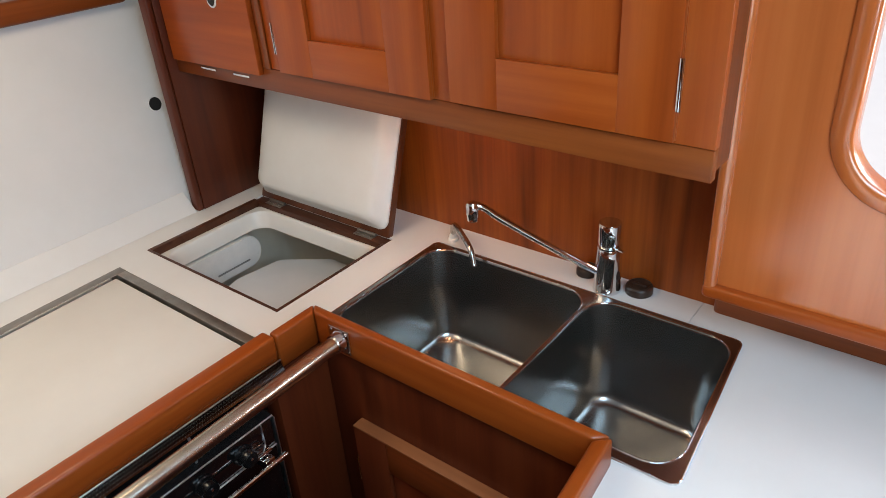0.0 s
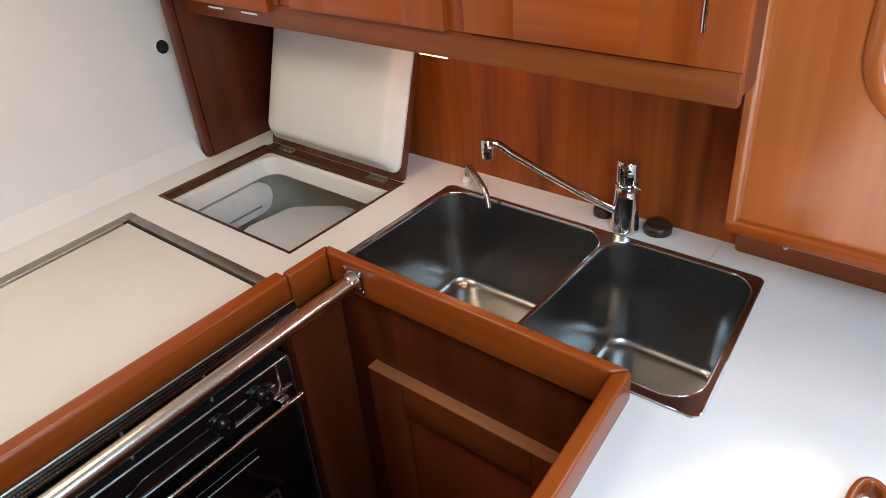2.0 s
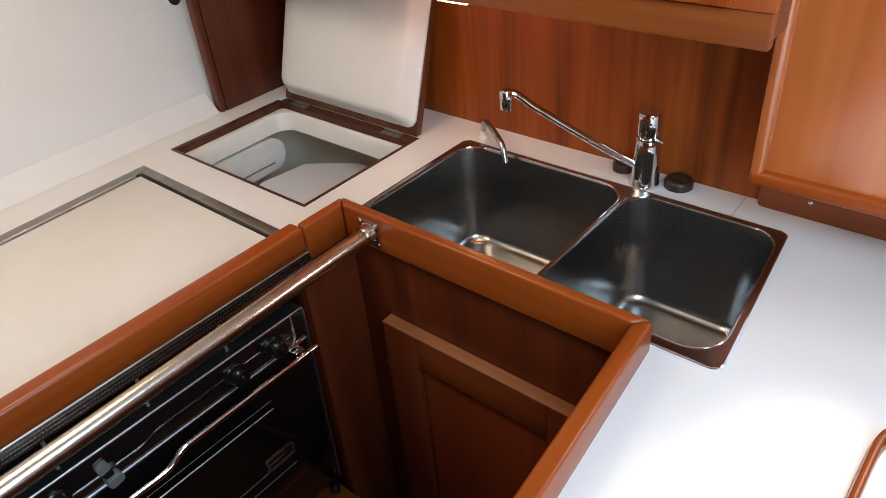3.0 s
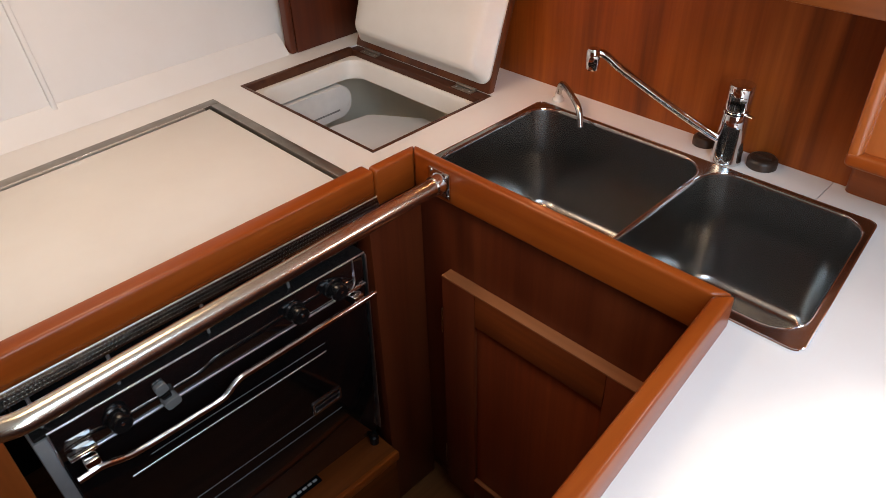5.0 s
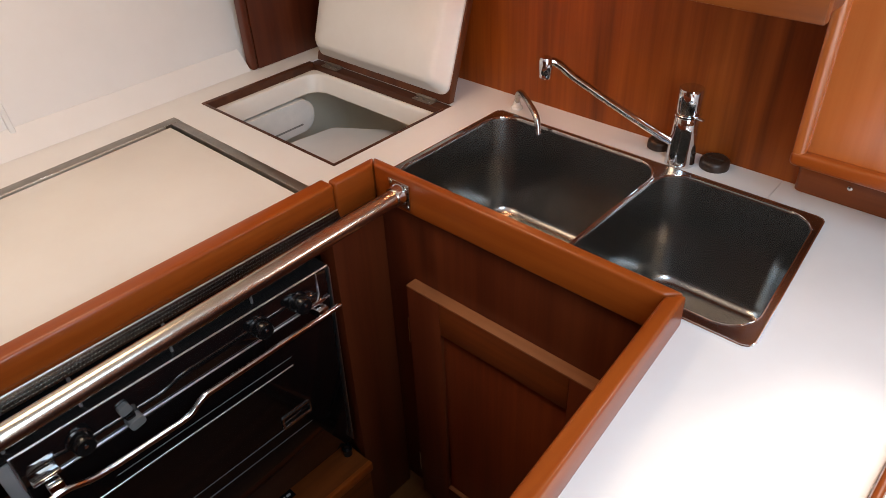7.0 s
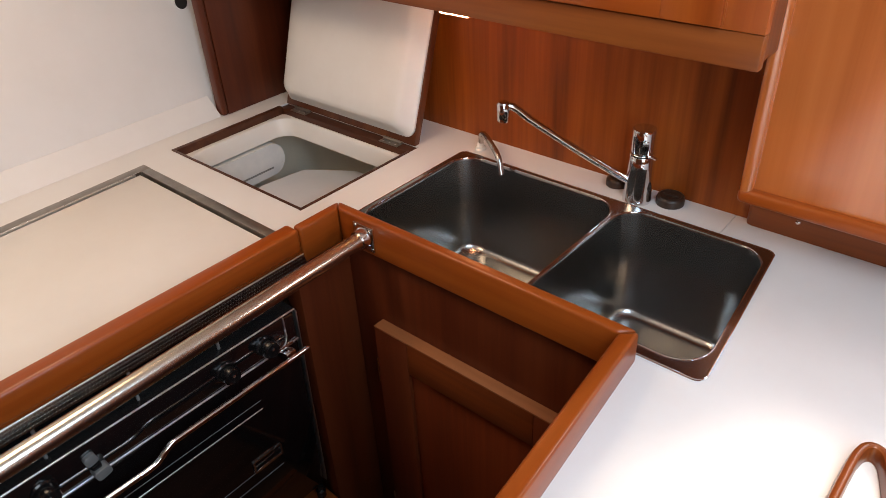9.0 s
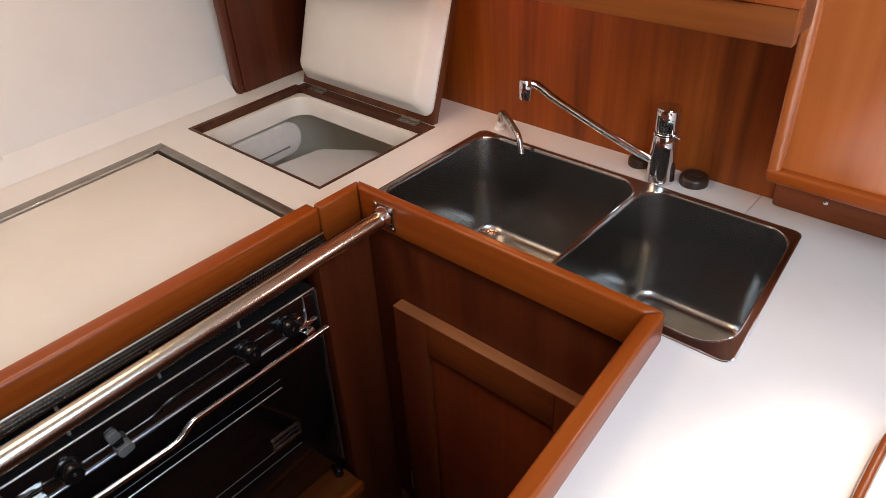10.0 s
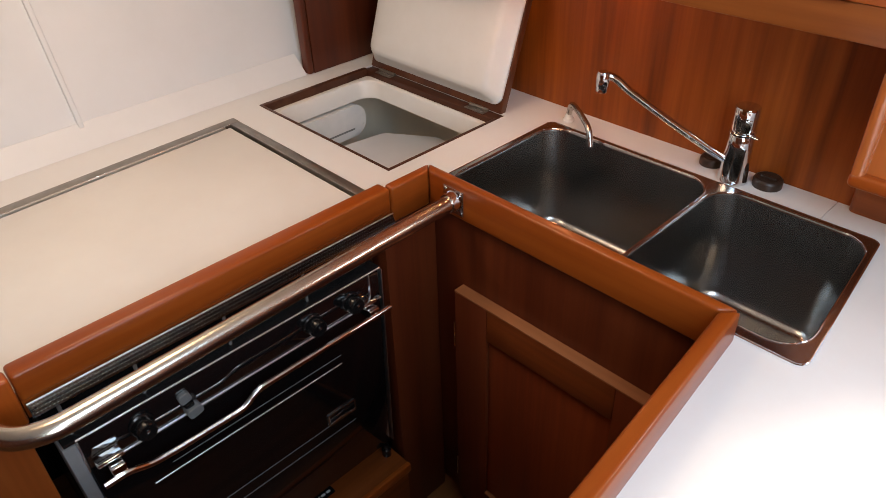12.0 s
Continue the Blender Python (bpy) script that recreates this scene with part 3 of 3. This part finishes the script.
# perforated heat strip below the cooker fiddle
strip = thing("heat_strip", (-0.01, -0.4, 0.89), "studded stainless steel heat strip below the fiddle", "metal strip")
bm = bmesh.new()
cell, rows_n, cols_n = 0.0056, 4, 115
for cx in range(cols_n):
    for cz in range(rows_n):
        cy, cv = -0.738 + (cx + 0.5) * cell + (cell / 2 if cz % 2 else 0.0), (cz + 0.5) * cell
        ring = [bm.verts.new((0.0, cy + 0.0022 * math.cos(t), cv + 0.0022 * math.sin(t))) for t in (math.pi * i / 4 for i in range(8))]
        crown = [bm.verts.new((0.0006, cy + 0.0015 * math.cos(t), cv + 0.0015 * math.sin(t))) for t in (math.pi * i / 4 for i in range(8))]
        for i in range(8):
            bm.faces.new((ring[i], ring[(i + 1) % 8], crown[(i + 1) % 8], crown[i]))
        bm.faces.new(crown)
tip = Matrix.Translation((-0.003, 0, 0.8805)) @ Matrix.Rotation(radians(-27), 4, "Y")
strip_grey = plain("strip_steel", (0.20, 0.22, 0.23), (0.27, 0.29, 0.30), 0.13, 1.0, scale=20.0)
part("plate", turn(box(-0.002, 0.0001, -0.742, -0.0905, 0.0, 0.0226, 0), tip), strip_grey, strip)
part("studs", turn(bm, tip), strip_grey, strip, "rows of small bright studs")
part("edge", tube([(-0.0108, -0.742, 0.9008), (-0.0108, -0.4, 0.9008), (-0.0108, -0.0905, 0.9008)], 0.0016, 10), line_steel, strip, "bright rolled top edge")

# ---- sink ----
sink = thing("sink", (0.31, 0.22, 0.70), "stainless steel double-bowl sink set into the worktop", "sink")
bowl_l = rounded([(-0.026, 0.050), (0.3715, 0.050), (0.3715, 0.400), (-0.026, 0.400)], [0.055, 0.018, 0.060, 0.060], 10)
bowl_r = rounded([(0.3765, 0.050), (0.686, 0.050), (0.655, 0.400), (0.3765, 0.400)], [0.018, 0.055, 0.055, 0.060], 10)
flange = rounded([(-0.038, 0.032), (0.698, 0.032), (0.663, 0.411), (-0.038, 0.411)], 0.016, 6)
bm = sheet(flange, [bowl_l, bowl_r], Z + 0.0004, Z + 0.0034)
part("flange", bm, flange_steel, sink)
part("rim_bead", tube([(p[0], p[1], Z + 0.0022) for p in (*flange, flange[0])], 0.0019, 8), chrome, sink, "bright rolled outer edge")

for loop in (bowl_l, bowl_r):
    part("rim_bead", tube([(p[0], p[1], Z + 0.0036) for p in (*loop, loop[0])], 0.0013, 8), chrome, sink, "bright bowl edge")


def grow(loop, d, z):
    c = Vector((sum(p[0] for p in loop) / len(loop), sum(p[1] for p in loop) / len(loop)))
    w = max(abs(p[0] - c.x) for p in loop)
    h = max(abs(p[1] - c.y) for p in loop)
    return [(c.x + (p[0] - c.x) * (w + d) / w, c.y + (p[1] - c.y) * (h + d) / h, z) for p in loop]


for loop, deep in ((bowl_l, 0.678), (bowl_r, 0.678)):
    prof = [(0.0015, Z + 0.0035), (0.0, Z + 0.0038), (-0.002, Z + 0.002), (-0.003, Z - 0.003), (-0.005, Z - 0.03)]
    prof += [(-0.012 - 0.012 * i / 4, Z - 0.03 - (Z - 0.03 - deep - 0.024) * i / 4) for i in range(1, 5)]
    prof += [(-0.024 - 0.024 * (1 - math.cos(a)), deep + 0.024 * (1 - math.sin(a))) for a in (radians(15 * i) for i in range(1, 7))]
    prof += [(-0.060, deep - 0.0006), (-0.09, deep - 0.0015), (-0.115, deep - 0.003)]
    b = part("bowl", loft([grow(loop, d, z) for d, z in prof]), steel, sink, "brushed steel bowl")
    cx = sum(p[0] for p in loop) / len(loop)
    part("drain", lathe([(0.036, 0.0), (0.036, 0.0008), (0.030, 0.001), (0.027, -0.001), (0.0, -0.002)], (cx, 0.20, deep - 0.002), 28), steel, b, "round flush steel drain")

# ---- taps ----
tap = thing("mixer_tap", (0.380, 0.443, Z), "chrome single-lever mixer tap with a long swivel spout", "tap")
part("body", lathe([(0.0285, 0.0), (0.0285, 0.005), (0.0275, 0.008), (0.0268, 0.030), (0.0245, 0.070), (0.0232, 0.097), (0.0220, 0.099)], (0.380, 0.443, Z + 0.0005), 40), chrome, tap)
part("ring", lathe([(0.0200, 0.0), (0.0242, 0.001), (0.0242, 0.0045), (0.0200, 0.006)], (0.380, 0.443, Z + 0.099), 40), chrome, tap)
lev = part("lever_cap", lathe([(0.0215, 0.0), (0.0228, 0.006), (0.0228, 0.044), (0.0218, 0.0475), (0.0190, 0.0485), (0.0, 0.0490)], (0.380, 0.443, Z + 0.1055), 40), chrome, tap)
part("lever", tube([(0.398, 0.435, Z + 0.102), (0.404, 0.434, Z + 0.103), (0.417, 0.430, Z + 0.1035)], [0.006, 0.0055, 0.004], 12, None, 0.6), chrome, lev, "short chrome lever tongue")
part("mark", box(-0.006, 0.006, -0.0009, 0.0009, -0.004, 0.004, 0.0004), stud_steel, lev)
bpy.data.objects["mark"].matrix_basis = Matrix.Translation(-ORIGIN["mark"]) @ Matrix.Translation((0.380 + 0.0140, 0.443 - 0.0180, Z + 0.130)) @ Matrix.Rotation(radians(38), 4, "Z") @ Matrix.Translation(ORIGIN["mark"])
sp = [(0.366, 0.430, 0.943), (0.340, 0.410, 0.963), (0.285, 0.370, 1.008), (0.232, 0.330, 1.055), (0.205, 0.309, 1.080), (0.193, 0.298, 1.095), (0.184, 0.290, 1.1030), (0.173, 0.281, 1.1060)]
part("spout", tube(smooth_path(sp, 6), 0.0074, 16), chrome, tap, "long slim chrome spout")
part("nozzle", lathe([(0.0095, 0.0), (0.0115, 0.002), (0.0115, 0.012), (0.0125, 0.014), (0.0125, 0.034), (0.0095, 0.0385), (0.0, 0.039)], (0.1712, 0.2795, 1.0740), 24), chrome, tap)
mini = thing("filter_tap", (-0.006, 0.435, Z), "small curved chrome spout on a milky plastic base", "tap")
part("base", lathe([(0.013, 0.0), (0.013, 0.005), (0.009, 0.008), (0.0075, 0.016), (0.007, 0.020)], (-0.014, 0.443, Z + 0.0005), 20), clear_plastic, mini, "milky plastic base")
part("spout", tube(smooth_path([(-0.014, 0.443, 0.912), (-0.009, 0.440, 0.936), (0.006, 0.431, 0.9465), (0.050, 0.402, 0.943), (0.084, 0.380, 0.932), (0.098, 0.371, 0.900)], 6), 0.0066, 14), dull_tube, mini)
for cx, cy, rr in ((0.319, 0.474, 0.0225), (0.439, 0.467, 0.0275)):
    cap = thing("deck_cap", (cx, cy, Z), "round dark brown screw cap on the worktop", "cap", "caps behind the tap")
    part("disc", lathe([(rr, 0.0), (rr, 0.012), (rr - 0.002, 0.016), (rr - 0.006, 0.018), (rr - 0.009, 0.016), (0.004, 0.0155), (0.0, 0.0165)], (cx, cy, Z + 0.0005), 28), brown_cap, cap)
    part("grip", box(cx - rr * 0.55, cx + rr * 0.55, cy - 0.0025, cy + 0.0025, Z + 0.014, Z + 0.020, 0.0015), brown_cap, cap)

# ---- cool box in the worktop ----
cool = thing("cool_box", (-0.38, 0.19, 0.5), "open top-loading cool box with white liner and wooden rim", "cool box")
HX0, HX1, HY0, HY1 = -0.616, -0.138, 0.010, 0.368
for nm, b in (("rim", box(HX0, HX1, HY0, HY0 + 0.006, Z - 0.03, Z + 0.0025, 0.001)), ("rim", box(HX0, HX0 + 0.014, HY0 + 0.006, HY1 - 0.030, Z - 0.03, Z + 0.0025, 0.001)),
              ("rim", box(HX1 - 0.0065, HX1, HY0 + 0.006, HY1 - 0.030, Z - 0.03, Z + 0.0025, 0.001)), ("rim", box(HX0, HX1, HY1 - 0.030, HY1, Z - 0.03, Z - 0.003, 0.001))):
    part(nm, b, rim_wood, cool, "dark wooden rim strip")
lin = rounded([(HX0 + 0.014, HY0 + 0.006), (HX1 - 0.0065, HY0 + 0.006), (HX1 - 0.0065, HY1 - 0.030), (HX0 + 0.014, HY1 - 0.030)], 0.012, 6)
lin2 = rounded([(HX0 + 0.032, HY0 + 0.017), (HX1 - 0.021, HY0 + 0.017), (HX1 - 0.021, HY1 - 0.042), (HX0 + 0.032, HY1 - 0.042)], 0.045, 6)
prof = [[(p[0], p[1], Z - 0.017) for p in lin], [(p[0], p[1], Z - 0.015) for p in grow(lin, -0.004, 0)], [(p[0], p[1], Z - 0.017) for p in grow(lin2, 0.004, 0)],
        [(p[0], p[1], Z - 0.024) for p in lin2], [(p[0], p[1], Z - 0.062) for p in grow(lin2, -0.004, 0)], [(p[0], p[1], Z - 0.066) for p in grow(lin2, 0.002, 0)]]
part("collar", loft(prof, False), gelcoat, cool, "white moulded liner collar")
inner = rounded([(-0.66, 0.004), (-0.105, 0.004), (-0.105, 0.44), (-0.66, 0.44)], 0.05, 6)
part("tub", loft([[(p[0], p[1], Z - 0.063) for p in grow(lin2, -0.003, 0)], [(p[0], p[1], Z - 0.064) for p in inner], [(p[0], p[1], 0.56) for p in inner], [(p[0], p[1], 0.53) for p in grow(inner, -0.03, 0)]]), box_liner, cool, "grey inner tub")
part("step", prism(rounded([(-0.52, 0.03), (-0.125, 0.03), (-0.125, 0.41), (-0.42, 0.41), (-0.545, 0.33), (-0.565, 0.20)], 0.03, 5), "z", 0.531, 0.735, 0.012, 3), step_grey, cool, "pale moulded floor step")
ev = part("cold_plate", prism(rounded([(0.03, 0.743), (0.296, 0.743), (0.296, 0.831), (0.03, 0.831)], [0.01, 0.04, 0.04, 0.01], 8), "x", -0.600, -0.572, 0.006, 3), ice_plastic, cool, "frosted rounded cooling plate")
part("slot", box(-0.5725, -0.5705, 0.15, 0.255, 0.763, 0.768, 0.001), grey_metal, ev)

# the lid, tipped back against the splashback
lm = Matrix.Translation((0, 0.3635, Z + 0.0005)) @ Matrix.Rotation(radians(-19), 4, "X")
lid_wood = wood("lid_wood", "z", ((0.055, 0.015, 0.006), (0.115, 0.032, 0.012), (0.18, 0.058, 0.022)), 0.32, 0.2)
lid = part("lid", turn(box(-0.616, -0.149, 0.0, 0.018, 0.0, 0.355, 0.002), lm), lid_wood, cool, "open wooden lid leaning back on the splashback")
tr = [(-0.612, 0.017), (-0.1535, 0.017), (-0.1535, 0.353), (-0.612, 0.353)]
trl = rounded(tr, 0.024, 8)
prof = [[(p[0], y, p[1]) for p in ((q[0], q[1]) for q in grow(trl, d, 0))] for d, y in ((0.0, 0.0), (0.0, -0.005), (-0.003, -0.008), (-0.008, -0.013), (-0.020, -0.034), (-0.026, -0.0415), (-0.036, -0.0455), (-0.07, -0.0465))]
part("tray", turn(loft(prof), lm), gelcoat, lid, "white moulded tray with rounded edges")
for hx in (-0.545, -0.215):
    hinge = part("hinge", box(hx - 0.030, hx + 0.030, 0.341, 0.361, Z - 0.0028, Z - 0.0008, 0.0006), dull_steel, lid, "dull steel butt hinge")
    part("barrel", tube([(hx - 0.030, 0.3605, Z + 0.0012), (hx + 0.030, 0.3605, Z + 0.0012)], 0.0036, 12), dull_steel, hinge)
    for sx in (-0.02, 0.0, 0.02):
        part("screw", lathe([(0.0032, 0.0), (0.0032, 0.0006), (0.0018, 0.001)], (hx + sx, 0.349, Z - 0.0009), 10), chrome, hinge)

# ---- locker at the hull side and wall lockers ----
lock = thing("wall_lockers", (0, 0.37, 1.27), "varnished teak wall lockers with three framed doors", "cabinet")
part("side_panel", box(-0.716, -0.684, 0.226, BACK - 0.0005, Z + 0.0005, 1.95, 0.002), shaded_z, lock, "reddish side panel down to the worktop, corner shade in its colour")
part("front_edge", box(-0.714, -0.684, 0.208, 0.2255, Z + 0.0005, 1.95, 0.005, 3), shaded_z, lock)
part("bottom", box(-0.6835, 0.608, CAB + 0.020, BACK - 0.0005, 1.275, 1.293, 0.001), teak_x, lock)
part("valance", box(-0.6835, 0.6195, CAB, CAB + 0.0195, 1.266, 1.316, 0.003), mahogany_x, lock, "teak rail below the doors")
part("face_frame", box(-0.6835, 0.6195, CAB + 0.0015, CAB + 0.019, 1.3165, 1.95, 0.001), teak_z, lock)
part("side", box(0.590, 0.6075, CAB + 0.020, RP + 0.13, 1.2935, 1.95, 0.001), mahogany_z, lock)
# Shaded groove beside the flap, drawn as a raised strip of darker wood.
part("stile", box(-0.344, -0.322, CAB - 0.004, CAB + 0.001, 1.3165, 1.95, 0.001), mahogany_z, lock)


def framed_door(x0, x1, z0, z1, px0, px1, pz0):
    d = part("door", box(x0, x1, CAB - 0.003, CAB + 0.001, z0, z1, 0.0005), teak_z, lock)
    y0, y1 = CAB - 0.013, CAB - 0.0032
    part("stile", box(x0, px0, y0, y1, z0, z1, 0.0007), teak_z, d)
    part("stile", box(px1, x1, y0, y1, z0, z1, 0.0007), teak_z, d)
    part("bottom_rail", box(px0, px1, y0, y1, z0, pz0, 0.0007), teak_x, d)
    part("top_rail", box(px0, px1, y0, y1, z1 - 0.075, z1, 0.0007), teak_x, d)
    return d


d1 = part("flap", box(-0.672, -0.351, CAB - 0.013, CAB + 0.001, 1.301, 1.56, 0.002), teak_x, lock, "drop-down teak flap")
for hx in (-0.532, -0.413):
    part("hinge", box(hx - 0.028, hx + 0.028, CAB - 0.0155, CAB - 0.0125, 1.2925, 1.2975, 0.0012), chrome, d1)
face_y = Matrix.Rotation(radians(90), 4, "X")
part("finger_ring", lathe([(0.017, 0.0), (0.017, 0.003), (0.0125, 0.004), (0.0115, -0.004)], (-0.463, CAB - 0.013, 1.452), 24, None, face_y), chrome, d1)
part("finger_hole", lathe([(0.0112, 0.0), (0.0112, 0.0008)], (-0.463, CAB - 0.0135, 1.452), 20, None, face_y), hole_dark, d1)
d2 = framed_door(-0.279, 0.122, 1.318, 1.82, -0.179, 0.025, 1.393)
part("hinge", tube([(-0.2815, CAB - 0.013, 1.356), (-0.2815, CAB - 0.013, 1.419)], 0.0032, 10), chrome, d2)
d3 = framed_door(0.166, 0.563, 1.322, 1.82, 0.264, 0.475, 1.408)
part("hinge", tube([(0.5665, CAB - 0.014, 1.370), (0.5665, CAB - 0.014, 1.444)], 0.0042, 12), chrome, d3)
# Cap added on the locker end; its darker tone stands in for shade.
part("end_panel", box(0.6082, 0.611, CAB + 0.0205, RP + 0.13, 1.268, 1.95, 0.0008), mahogany_z, lock)

# lit strip lamp under the lockers
strip_lamp = thing("under_cabinet_lamp", (0.065, 0.295, 1.275), "small lit lamp under the wall lockers", "lamp")
part("housing", box(0.015, 0.105, 0.2715, 0.330, 1.2715, 1.2748, 0.001), paint, strip_lamp)
m_glow, n_glow, l_glow, b_glow = material("warm_lamp_diffuser")
b_glow.inputs["Emission Color"].default_value = (1.0, 0.53, 0.28, 1)
b_glow.inputs["Emission Strength"].default_value = 36.0
part("diffuser", box(0.026, 0.094, 0.2740, 0.318, 1.2552, 1.2713, 0.003, 3), m_glow, strip_lamp, "glowing warm diffuser")

# small round hole in the white lining
ph = thing("lining_hole", (-0.785, 0.222, 1.177), "small round dark hole in the white lining", "hole")
hm = Matrix.Rotation(radians(90) - math.atan(0.2), 4, "Y")
hc = (hull_x(1.178) + 0.0005, 0.221, 1.178)
part("hole", lathe([(0.0172, 0.0), (0.0172, 0.0015)], hc, 24, None, hm), hole_dark, ph)
part("edge_ring", loft([[Vector(hc) + hm @ Vector((r * math.cos(t), r * math.sin(t), h)) for t in (2 * math.pi * j / 24 for j in range(24))] for r, h in ((0.0170, 0.0), (0.0170, 0.0025), (0.0188, 0.0025), (0.0192, 0.0))], False), paint, ph)
